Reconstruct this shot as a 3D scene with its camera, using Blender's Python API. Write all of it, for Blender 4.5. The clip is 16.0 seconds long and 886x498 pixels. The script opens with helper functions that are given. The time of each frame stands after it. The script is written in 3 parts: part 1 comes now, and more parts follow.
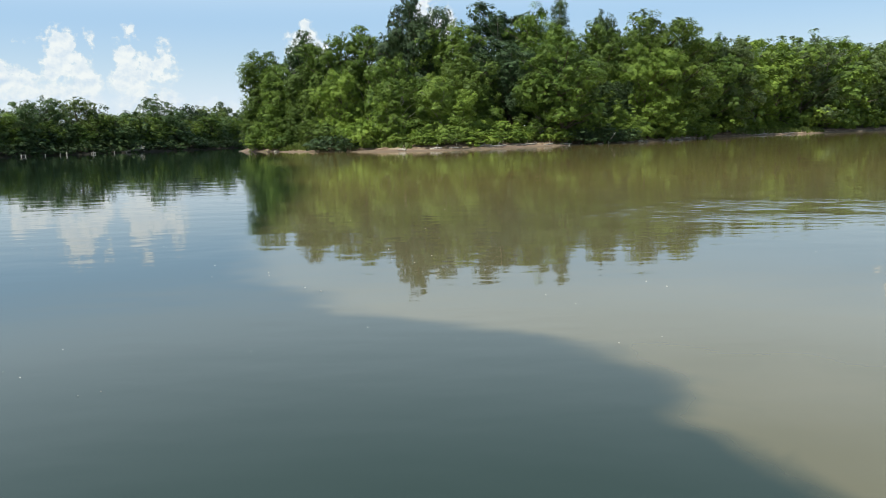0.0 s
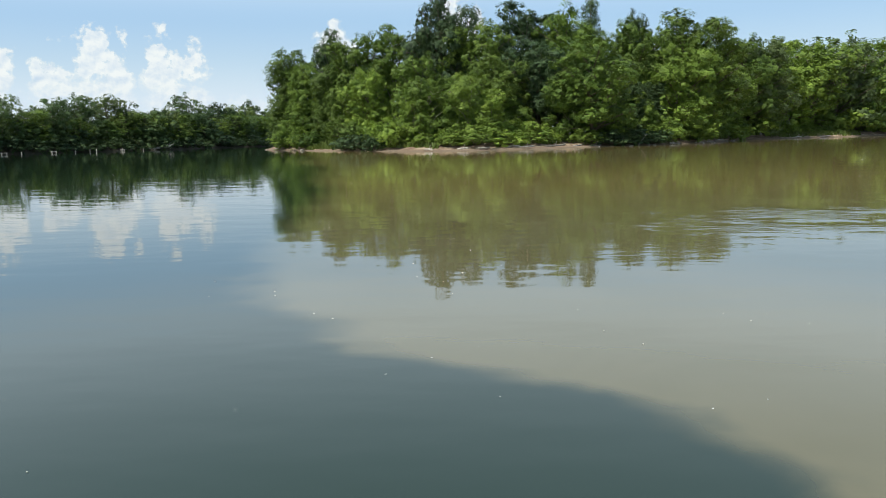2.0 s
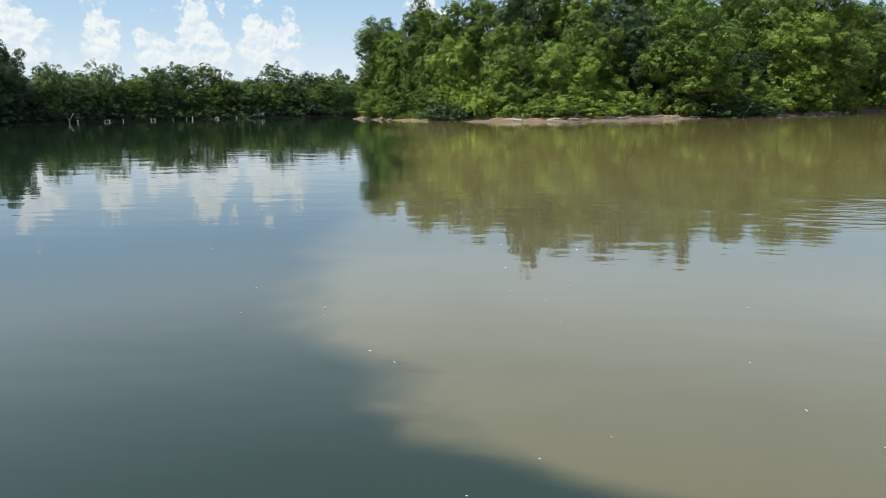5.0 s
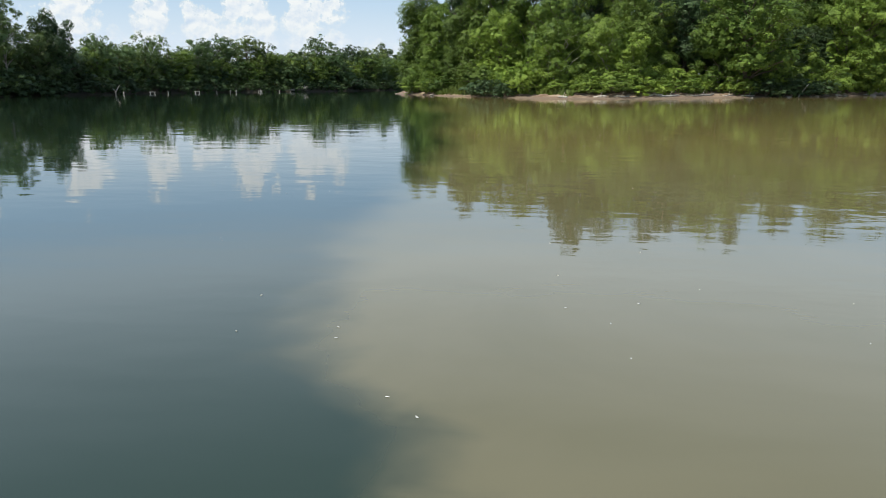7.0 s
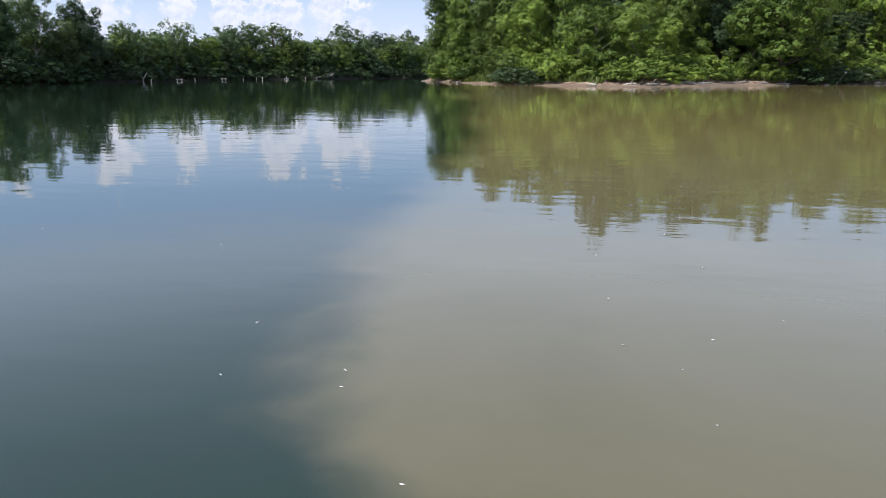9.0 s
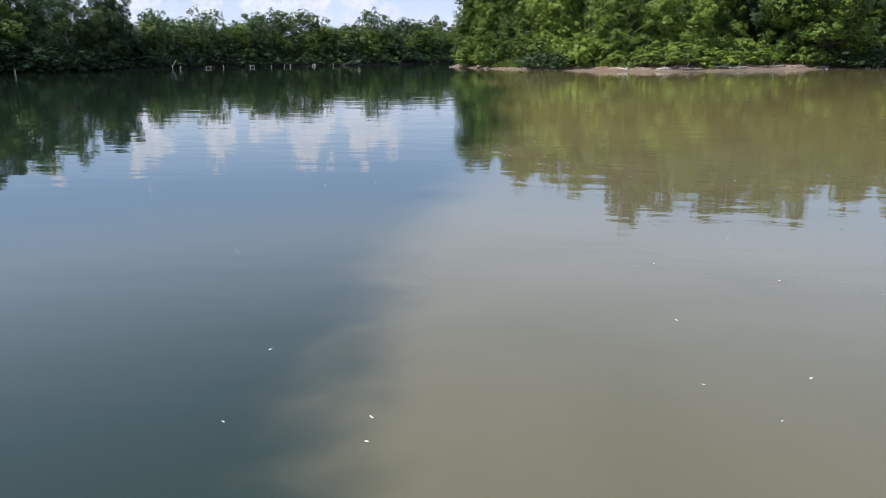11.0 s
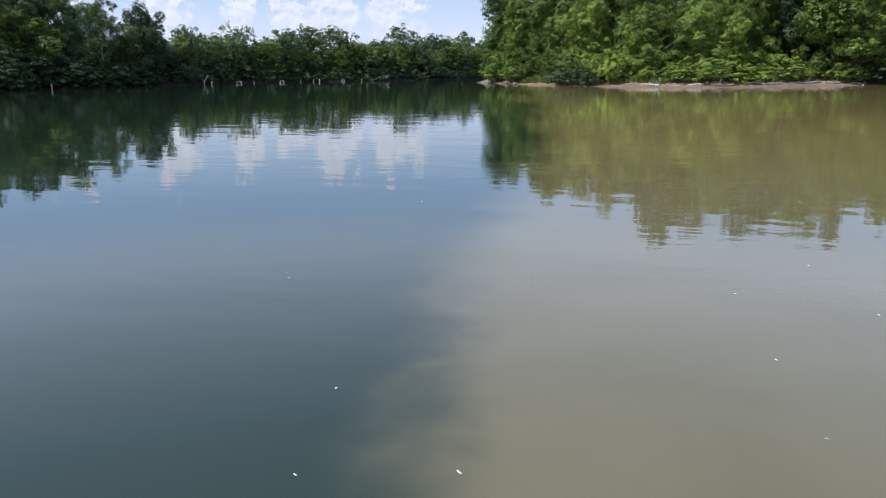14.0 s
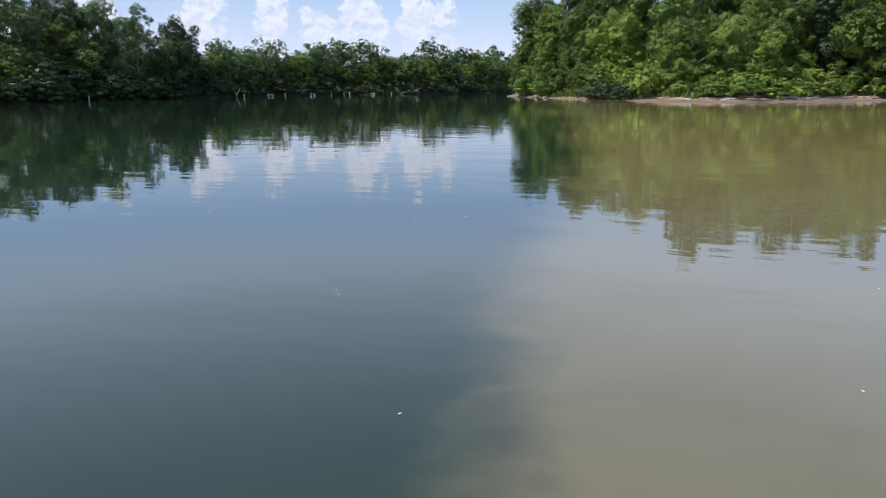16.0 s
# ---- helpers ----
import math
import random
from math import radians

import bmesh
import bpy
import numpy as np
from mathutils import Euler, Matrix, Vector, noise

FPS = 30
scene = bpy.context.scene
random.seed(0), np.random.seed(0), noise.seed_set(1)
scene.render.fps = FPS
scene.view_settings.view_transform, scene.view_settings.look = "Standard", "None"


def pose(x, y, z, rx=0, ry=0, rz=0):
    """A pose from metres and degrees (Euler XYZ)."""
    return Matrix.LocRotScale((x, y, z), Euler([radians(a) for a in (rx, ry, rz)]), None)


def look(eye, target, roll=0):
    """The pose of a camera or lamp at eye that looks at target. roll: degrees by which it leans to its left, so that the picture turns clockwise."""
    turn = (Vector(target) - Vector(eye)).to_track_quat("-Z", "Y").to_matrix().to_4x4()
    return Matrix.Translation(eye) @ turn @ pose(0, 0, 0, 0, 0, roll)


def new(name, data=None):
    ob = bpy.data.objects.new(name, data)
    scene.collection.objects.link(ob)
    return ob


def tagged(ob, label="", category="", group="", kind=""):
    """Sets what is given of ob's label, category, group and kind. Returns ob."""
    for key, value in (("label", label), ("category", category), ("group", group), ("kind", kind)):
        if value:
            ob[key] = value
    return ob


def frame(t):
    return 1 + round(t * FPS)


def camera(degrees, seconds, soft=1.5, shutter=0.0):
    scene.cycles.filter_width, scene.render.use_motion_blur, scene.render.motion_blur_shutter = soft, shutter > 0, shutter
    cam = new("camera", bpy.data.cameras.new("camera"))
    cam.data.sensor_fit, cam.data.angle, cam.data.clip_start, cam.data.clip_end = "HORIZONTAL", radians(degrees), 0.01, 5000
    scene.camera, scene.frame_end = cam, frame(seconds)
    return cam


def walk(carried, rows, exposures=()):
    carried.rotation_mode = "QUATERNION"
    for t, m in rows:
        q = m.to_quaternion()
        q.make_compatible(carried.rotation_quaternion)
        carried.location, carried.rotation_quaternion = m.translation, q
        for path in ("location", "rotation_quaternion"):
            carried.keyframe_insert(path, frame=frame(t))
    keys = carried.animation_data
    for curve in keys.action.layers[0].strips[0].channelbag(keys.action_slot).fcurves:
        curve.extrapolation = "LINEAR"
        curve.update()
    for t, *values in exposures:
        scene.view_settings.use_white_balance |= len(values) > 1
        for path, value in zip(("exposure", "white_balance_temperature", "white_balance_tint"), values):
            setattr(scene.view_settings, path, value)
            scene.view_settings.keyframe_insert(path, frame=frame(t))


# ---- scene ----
cam = camera(61.06, 16.0, soft=0.75)

# seconds, metres to the right, metres ahead, yaw, pitch, roll in degrees
PATH = [
    (0.0, 0.12, -2.75, -0.17, -8.44, 1.63), (0.5, 0.10, -2.49, 0.30, -8.42, 1.56), (1.0, 0.09, -2.19, 0.76, -8.38, 1.48),
    (1.5, 0.07, -1.85, 1.20, -8.37, 1.30), (2.0, 0.04, -1.50, 1.76, -8.39, 1.14), (2.5, 0.01, -1.16, 2.71, -8.49, 0.81),
    (3.0, -0.01, -0.81, 3.90, -8.79, 0.63), (3.5, -0.04, -0.47, 5.05, -9.09, 0.53), (4.0, -0.08, -0.15, 6.24, -9.60, 0.68),
    (6.5, -0.30, 1.29, 10.80, -11.78, 0.30), (7.0, -0.34, 1.56, 11.45, -12.29, 0.14), (7.5, -0.39, 1.80, 11.99, -12.70, 0.22),
    (8.0, -0.45, 2.04, 12.48, -12.92, 0.27), (8.5, -0.50, 2.26, 12.88, -13.07, 0.16), (9.0, -0.56, 2.47, 13.41, -13.21, 0.14),
    (11.5, -0.86, 3.23, 15.91, -14.38, 0.53), (12.0, -0.92, 3.31, 16.19, -14.42, 0.52), (12.5, -0.98, 3.36, 16.49, -14.38, 0.61),
    (13.0, -1.05, 3.38, 16.69, -14.11, 0.53), (13.5, -1.11, 3.38, 17.01, -13.65, 0.51), (14.0, -1.16, 3.37, 17.51, -13.09, 0.44),
    (14.5, -1.23, 3.35, 18.02, -12.70, 0.47), (15.0, -1.29, 3.34, 18.62, -12.42, 0.37), (15.5, -1.34, 3.37, 19.08, -12.22, 0.20),
    (16.0, -1.40, 3.46, 19.59, -12.09, 0.24),
]
EYE = 1.5


def stand(x, y, yaw, pitch, roll):
    return Matrix.Translation((x, y, EYE)) @ Euler((0, 0, radians(yaw))).to_matrix().to_4x4() \
        @ Euler((radians(90 + pitch), 0, 0)).to_matrix().to_4x4() @ Euler((0, 0, radians(-roll))).to_matrix().to_4x4()


walk(cam, [(t, stand(*r)) for t, *r in PATH],
     exposures=[(0.0, 0.05, 6400, 4), (5.0, 0.05, 6400, 5), (7.4, 0.05, 6420, 8), (8.6, 0.08, 6020, 16), (16.0, 0.0, 5900, 16)])

# ---- sky and sun ----
SUN_AZ, SUN_EL = 127.0, 56.0      # degrees to the left of straight ahead, degrees up
sun_way = Vector((-math.sin(radians(SUN_AZ)) * math.cos(radians(SUN_EL)), math.cos(radians(SUN_AZ)) * math.cos(radians(SUN_EL)), math.sin(radians(SUN_EL))))
lamp = bpy.data.lights.new("sun", "SUN")
lamp.energy, lamp.angle, lamp.color = 5.0, radians(0.55), (1.0, 0.95, 0.86)
sun = new("sun", lamp)
sun.matrix_world = look(sun_way * 100, (0, 0, 0))

world = bpy.data.worlds.new("sky")
scene.world = world
world.use_nodes = True
wn = world.node_tree.nodes
sky = wn.new("ShaderNodeTexSky")
sky.sky_type, sky.sun_disc = "NISHITA", False
sky.sun_elevation, sky.sun_rotation = radians(SUN_EL), radians(-SUN_AZ)
sky.air_density, sky.dust_density, sky.ozone_density = 1.0, 0.4, 1.6
world.node_tree.links.new(sky.outputs[0], wn["Background"].inputs[0])
wn["Background"].inputs[1].default_value = 0.115


# ---- materials ----
class Shade:
    """A node material, written as a chain of calls."""

    def __init__(self, name):
        self.mat = bpy.data.materials.new(name)
        self.mat.use_nodes = True
        self.tree = self.mat.node_tree
        self.bsdf = self.tree.nodes["Principled BSDF"]
        self.out = self.tree.nodes["Material Output"]

    def node(self, kind, **sets):
        n = self.tree.nodes.new(kind)
        for k, v in sets.items():
            setattr(n, k, v)
        return n

    def link(self, a, b):
        self.tree.links.new(a, b)

    def put(self, socket, v):
        if isinstance(v, bpy.types.NodeSocket):
            self.link(v, socket)
        else:
            socket.default_value = v

    def math(self, op, a, b=0.0, c=0.0, clamp=False):
        n = self.node("ShaderNodeMath", operation=op, use_clamp=clamp)
        for s, v in zip(n.inputs, (a, b, c)):
            self.put(s, v)
        return n.outputs[0]

    def smooth(self, v, lo, hi, to0=0.0, to1=1.0):
        n = self.node("ShaderNodeMapRange", interpolation_type="SMOOTHSTEP")
        for s, x in zip(n.inputs, (v, lo, hi, to0, to1)):
            self.put(s, x)
        return n.outputs[0]

    def mix(self, fac, a, b, blend="MIX"):
        n = self.node("ShaderNodeMix", data_type="RGBA", blend_type=blend)
        self.put(n.inputs[0], fac)
        self.put(n.inputs[6], a)
        self.put(n.inputs[7], b)
        return n.outputs[2]

    def noise(self, vec, scale, detail=4.0, rough=0.55, warp=0.0):
        n = self.node("ShaderNodeTexNoise")
        if vec is not None:
            self.link(vec, n.inputs["Vector"])
        n.inputs["Scale"].default_value, n.inputs["Detail"].default_value = scale, detail
        n.inputs["Roughness"].default_value, n.inputs["Distortion"].default_value = rough, warp
        return n.outputs[0]

    def place(self):
        return self.node("ShaderNodeNewGeometry").outputs["Position"]

    def stretch(self, vec, sx, sy, sz, turn=0.0):
        n = self.node("ShaderNodeMapping")
        self.link(vec, n.inputs[0])
        n.inputs["Scale"].default_value = (sx, sy, sz)
        n.inputs["Rotation"].default_value = (0, 0, radians(turn))
        return n.outputs[0]

    def bump(self, height, strength, distance):
        n = self.node("ShaderNodeBump")
        n.inputs["Strength"].default_value, n.inputs["Distance"].default_value = strength, distance
        self.link(height, n.inputs["Height"])
        return n.outputs[0]


def rgb(r, g, b):
    return (r, g, b, 1.0)


def leaf_material(name, low, high, old, through_share=0.32):
    s = Shade(name)
    geo = s.node("ShaderNodeNewGeometry")
    info = s.node("ShaderNodeObjectInfo")
    each = geo.outputs["Random Per Island"]
    patch = s.noise(geo.outputs["Position"], 0.8, 3.0)
    f = s.math("ADD", s.math("MULTIPLY", each, 0.25), s.math("MULTIPLY", s.smooth(patch, 0.32, 0.68), 0.75))
    col = s.mix(f, low, high)
    col = s.mix(s.math("MULTIPLY", s.smooth(info.outputs["Random"], 0.0, 1.0), 0.45), col, old)
    tone = s.math("FRACT", s.math("MULTIPLY", info.outputs["Random"], 17.3))
    col = s.mix(1.0, col, s.mix(tone, rgb(0.68, 0.72, 0.76), rgb(1.25, 1.2, 1.08)), "MULTIPLY")
    s.link(col, s.bsdf.inputs["Base Color"])
    s.bsdf.inputs["Roughness"].default_value = 0.5
    s.bsdf.inputs["Specular IOR Level"].default_value = 0.2
    tr = s.node("ShaderNodeBsdfTranslucent")
    s.link(s.mix(0.5, col, rgb(0.16, 0.22, 0.03)), tr.inputs[0])
    m = s.node("ShaderNodeMixShader")
    m.inputs[0].default_value = through_share
    s.link(s.bsdf.outputs[0], m.inputs[1])
    s.link(tr.outputs[0], m.inputs[2])
    s.link(m.outputs[0], s.out.inputs[0])
    return s.mat


LEAF_MID = leaf_material("leaf_green", rgb(0.056, 0.104, 0.020), rgb(0.205, 0.300, 0.052), rgb(0.165, 0.215, 0.045), 0.18)
LEAF_VINE = leaf_material("leaf_vine", rgb(0.098, 0.162, 0.026), rgb(0.280, 0.390, 0.070), rgb(0.21, 0.285, 0.054), 0.20)
# dark leaf tone, doubling as painted shade in waterline and hollow foliage
LEAF_DARK_SHADE = leaf_material("leaf_dark", rgb(0.028, 0.056, 0.026), rgb(0.095, 0.150, 0.058), rgb(0.078, 0.112, 0.048), 0.12)
# pale and shore leaves: distance haze put in as extra blue
LEAF_PALE = leaf_material("leaf_pale", rgb(0.10, 0.145, 0.046), rgb(0.215, 0.280, 0.112), rgb(0.17, 0.21, 0.092))
LEAF_BANK_HAZE = leaf_material("leaf_shore", rgb(0.050, 0.096, 0.040), rgb(0.170, 0.252, 0.088), rgb(0.150, 0.205, 0.085), 0.18)
GRASS = leaf_material("grass_blade", rgb(0.10, 0.15, 0.025), rgb(0.19, 0.25, 0.045), rgb(0.16, 0.18, 0.06), 0.25)


def bark_material(name, dark, light):
    s = Shade(name)
    p = s.place()
    n = s.noise(s.stretch(p, 1, 1, 0.25), 7.0, 6.0, 0.65)
    s.link(s.mix(s.smooth(n, 0.3, 0.7), dark, light), s.bsdf.inputs["Base Color"])
    s.bsdf.inputs["Roughness"].default_value = 0.9
    s.link(s.bump(n, 0.8, 0.05), s.bsdf.inputs["Normal"])
    return s.mat


BARK = bark_material("bark", rgb(0.06, 0.045, 0.03), rgb(0.20, 0.16, 0.12))
BARK_PALE = bark_material("pale_bark", rgb(0.22, 0.19, 0.15), rgb(0.50, 0.46, 0.40))
DRIFTWOOD = bark_material("driftwood", rgb(0.26, 0.23, 0.19), rgb(0.62, 0.57, 0.50))


def ground_material():
    s = Shade("ground_soil")
    p = s.place()
    xyz = s.node("ShaderNodeSeparateXYZ")
    s.link(p, xyz.inputs[0])
    z = s.math("ADD", xyz.outputs[2], s.math("MULTIPLY", s.math("SUBTRACT", s.noise(p, 0.7, 5.0), 0.5), 0.5))
    layers = s.noise(s.stretch(p, 0.15, 0.15, 9.0), 1.0, 5.0, 0.6, 0.6)
    sand = s.mix(s.smooth(layers, 0.35, 0.65), rgb(0.20, 0.135, 0.088), rgb(0.50, 0.395, 0.275))
    sand = s.mix(s.smooth(s.noise(p, 0.9, 5.0, 0.65), 0.42, 0.6), sand, rgb(0.17, 0.105, 0.065))
    wet = s.mix(s.smooth(xyz.outputs[2], 0.04, 0.22), rgb(0.17, 0.12, 0.08), sand)
    litter = s.mix(s.noise(p, 3.0, 6.0), rgb(0.05, 0.045, 0.025), rgb(0.13, 0.12, 0.06))
    # far bank soil darkened, the shade along its waterline put into the colour
    shade_soil = s.mix(s.noise(p, 1.4, 5.0), rgb(0.045, 0.038, 0.026), rgb(0.11, 0.088, 0.058))
    wet = s.mix(s.smooth(xyz.outputs[0], -47.0, -42.0), shade_soil, wet)
    s.link(s.mix(s.smooth(z, 0.75, 1.1), wet, litter), s.bsdf.inputs["Base Color"])
    s.bsdf.inputs["Roughness"].default_value = 0.85
    s.link(s.bump(s.noise(p, 5.0, 8.0, 0.7), 0.7, 0.12), s.bsdf.inputs["Normal"])
    return s.mat


def water_material():
    s = Shade("river_water")
    p = s.place()
    xyz = s.node("ShaderNodeSeparateXYZ")
    s.link(p, xyz.inputs[0])
    # the line where the muddy stream meets the clear one: x of the line for each y
    far = s.math("POWER", s.math("DIVIDE", xyz.outputs[1], 120.0, clamp=True), 0.5)
    ramp = s.node("ShaderNodeValToRGB")
    ramp.color_ramp.interpolation = "EASE"
    line = [(0.0, 1.75), (1.5, 1.38), (2.5, 1.03), (3.2, 0.16), (3.7, -0.78), (4.1, -1.02), (4.5, -1.1), (4.9, -1.5), (5.3, -2.0), (6.0, -2.25), (6.6, -2.4), (7.4, -2.55), (8.5, -2.8),
            (10.0, -3.05), (13.0, -3.3), (16.0, -3.7), (20.0, -4.1), (29.0, -6.0), (37.0, -7.4), (56.0, -13.0), (110.0, -24.0)]
    stops = ramp.color_ramp.elements
    for k, (y, x) in enumerate(line):
        e = stops[k] if k < 2 else stops.new(1.0)
        e.position = math.sqrt(y / 120.0)
        v = (x + 25.0) / 30.0
        e.color = (v, v, v, 1)
    s.link(far, ramp.inputs[0])
    edge = s.math("SUBTRACT", s.math("MULTIPLY", ramp.outputs[0], 30.0), 25.0)
    away = s.math("SUBTRACT", xyz.outputs[0], edge)
    billow = s.math("SUBTRACT", s.noise(p, 0.75, 3.0, 0.5, 0.4), 0.5)
    curl = s.math("SUBTRACT", s.noise(p, 2.2, 3.0, 0.45, 0.5), 0.5)
    away = s.math("ADD", away, s.math("ADD", s.math("MULTIPLY", billow, 0.8), s.math("MULTIPLY", curl, 0.45)))
    reach = s.math("ADD", 0.18, s.math("MULTIPLY", xyz.outputs[1], 0.030))
    mud = s.smooth(s.math("DIVIDE", away, reach), -0.8, 1.4)
    cloudy = s.noise(p, 0.5, 4.0, 0.55, 0.5)
    clear_col = s.mix(cloudy, rgb(0.014, 0.029, 0.015), rgb(0.020, 0.036, 0.021))
    mud_col = s.mix(s.smooth(cloudy, 0.3, 0.7), rgb(0.131, 0.117, 0.058), rgb(0.152, 0.135, 0.073))
    # brown stream's base colour lifted towards the point, for light that grazing reflections lack
    lifted_mud_col = s.mix(s.smooth(cloudy, 0.3, 0.7), rgb(0.258, 0.212, 0.074), rgb(0.288, 0.239, 0.090))
    mud_col = s.mix(s.smooth(xyz.outputs[1], 7.0, 26.0), mud_col, lifted_mud_col)
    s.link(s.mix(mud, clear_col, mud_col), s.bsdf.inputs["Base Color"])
    s.bsdf.inputs["Roughness"].default_value = 0.02
    s.bsdf.inputs["IOR"].default_value = 1.52
    # breeze ripples: weak swell everywhere, stronger in drifting patches
    gust = s.smooth(s.noise(s.stretch(p, 0.035, 0.09, 1), 1.0, 3.0), 0.42, 0.68, 0.25, 1.0)
    fine = s.noise(s.stretch(p, 0.7, 1.3, 1, 8), 3.2, 3.0, 0.5)
    # a livelier streak where the two streams rub past each other
    dx = s.math("DIVIDE", s.math("SUBTRACT", xyz.outputs[0], 5.6), 4.2)
    dy = s.math("DIVIDE", s.math("SUBTRACT", xyz.outputs[1], 11.8), 3.2)
    streak = s.smooth(s.math("ADD", s.math("MULTIPLY", dx, dx), s.math("MULTIPLY", dy, dy)), 1.0, 0.1, 0.0, 3.8)
    gust = s.math("ADD", gust, s.math("MULTIPLY", streak, s.smooth(s.noise(p, 0.6, 2.0), 0.35, 0.6)))
    crisp = s.math("MULTIPLY", s.noise(s.stretch(p, 0.45, 1.3, 1, 4), 8.0, 2.0, 0.5), 0.14)
    fine = s.math("ADD", fine, crisp)
    swell = s.noise(s.stretch(p, 0.6, 1.2, 1, -6), 0.8, 2.0, 0.5)
    h = s.math("ADD", s.math("MULTIPLY", s.math("MULTIPLY", fine, gust), 0.55), swell)
    s.link(s.bump(h, 1.0, 0.006), s.bsdf.inputs["Normal"])
    return s.mat


def cloud_material():
    s = Shade("cloud_backdrop")
    p = s.node("ShaderNodeTexCoord").outputs["Object"]
    xyz = s.node("ShaderNodeSeparateXYZ")
    s.link(p, xyz.inputs[0])
    az = s.math("MULTIPLY", s.math("ARCTAN2", s.math("MULTIPLY", xyz.outputs[0], -1.0), xyz.outputs[1]), 180 / math.pi)
    el = s.math("MULTIPLY", s.math("ARCTAN2", xyz.outputs[2], 3500.0), 180 / math.pi)
    comb = s.node("ShaderNodeCombineXYZ")
    s.link(az, comb.inputs[0])
    s.link(el, comb.inputs[1])
    v = comb.outputs[0]
    n1 = s.noise(v, 0.6, 8.0, 0.58, 0.1)

    def raised(move):
        shift = s.node("ShaderNodeMapping")
        shift.inputs["Location"].default_value = move
        s.link(v, shift.inputs[0])
        return s.noise(shift.outputs[0], 1.0, 5.0, 0.55, 0.1)

    puffs, puffs_lit = raised((0, 0, 0)), raised((0.16, 0.30, 0))
    # heaped clouds: azimuth, base and top in degrees, half width
    total = None
    for a, b, t, w in CLOUDS:
        across = s.math("DIVIDE", s.math("SUBTRACT", az, a), w)
        mid, half = (b + t) / 2, (t - b) / 2
        up = s.math("DIVIDE", s.math("SUBTRACT", el, mid), half)
        d = s.math("SUBTRACT", 1.0, s.math("ADD", s.math("MULTIPLY", across, across), s.math("MULTIPLY", up, up)))
        total = d if total is None else s.math("MAXIMUM", total, d)
    total = s.math("MAXIMUM", total, -1.0)
    heap = s.math("MULTIPLY", s.math("SUBTRACT", n1, 0.46), 4.2)
    body = s.math("ADD", total, heap)
    soft_base = s.smooth(el, 1.0, 5.0, 1.6, 0.0)
    mask = s.math("MULTIPLY", s.smooth(body, 0.10, s.math("ADD", 0.5, soft_base)), 0.95)
    haze = s.math("ADD", s.math("MULTIPLY", s.smooth(el, 6.5, 1.5), 0.42), s.math("MULTIPLY", s.smooth(el, 70.0, 6.0), 0.7))
    veil = s.math("MULTIPLY", s.smooth(s.noise(s.stretch(v, 0.5, 1.2, 1), 0.12, 5.0), 0.5, 0.8), 0.2)
    thin = s.math("MAXIMUM", haze, veil)
    alpha = s.math("MAXIMUM", mask, thin)
    puff = s.math("ADD", 0.75, s.math("MULTIPLY", s.math("SUBTRACT", puffs, puffs_lit), 2.4), clamp=True)
    puff = s.math("MULTIPLY", puff, s.smooth(el, 1.0, 5.0, 0.45, 1.0))
    lit = s.mix(puff, rgb(0.66, 0.77, 0.93), rgb(1.02, 1.02, 1.02))
    low_sky = s.mix(s.smooth(el, 1.0, 10.0), rgb(0.80, 0.88, 0.97), rgb(0.48, 0.70, 1.0))
    # sky band above the view, brightened to lighten the water's reflections
    high_sky_lift = s.mix(s.smooth(el, 12.0, 28.0), rgb(0.98, 1.10, 1.24), rgb(0.60, 0.74, 0.92))
    col = s.mix(mask, s.mix(s.smooth(el, 8.0, 14.0), low_sky, high_sky_lift), lit)
    em = s.node("ShaderNodeEmission")
    s.link(col, em.inputs[0])
    em.inputs[1].default_value = 0.9
    clear = s.node("ShaderNodeBsdfTransparent")
    m = s.node("ShaderNodeMixShader")
    s.link(alpha, m.inputs[0])
    s.link(clear.outputs[0], m.inputs[1])
    s.link(em.outputs[0], m.inputs[2])
    s.link(m.outputs[0], s.out.inputs[0])
    return s.mat


CLOUDS = [(25.7, -4.0, 7.4, 2.5), (28.2, -4.0, 5.9, 2.2), (21.4, -4.0, 8.0, 1.8), (19.6, -4.0, 6.4, 1.8), (31.9, -4.0, 7.0, 1.8),
          (34.0, -4.0, 4.2, 1.6), (36.8, -4.0, 8.4, 2.0), (44.0, -4.0, 8.0, 2.3), (40.3, -4.0, 4.8, 1.7), (54.0, 5.5, 10.5, 2.4), (56.0, 9.5, 15.5, 2.2), (49.8, -4.0, 7.6, 2.2),
          (0.0, 5.0, 10.4, 1.7), (9.5, 4.0, 8.3, 1.7), (16.0, -4.0, 3.6, 2.4), (-33.5, 7.0, 13.0, 3.0), (64.0, -2.0, 14.0, 6.0),
          (-55.0, -2.0, 11.0, 8.0), (100.0, -2.0, 12.0, 10.0), (-100.0, -2.0, 13.0, 12.0), (150.0, -2.0, 12.0, 12.0), (-150.0, -2.0, 10.0, 12.0)]


# ---- meshes ----
def mesh_from(name, verts, faces, material, smooth=False):
    me = bpy.data.meshes.new(name)
    me.from_pydata([tuple(v) for v in verts], [], [tuple(f) for f in faces])
    me.materials.append(material)
    if smooth:
        me.polygons.foreach_set("use_smooth", [True] * len(me.polygons))
    me.update()
    return me


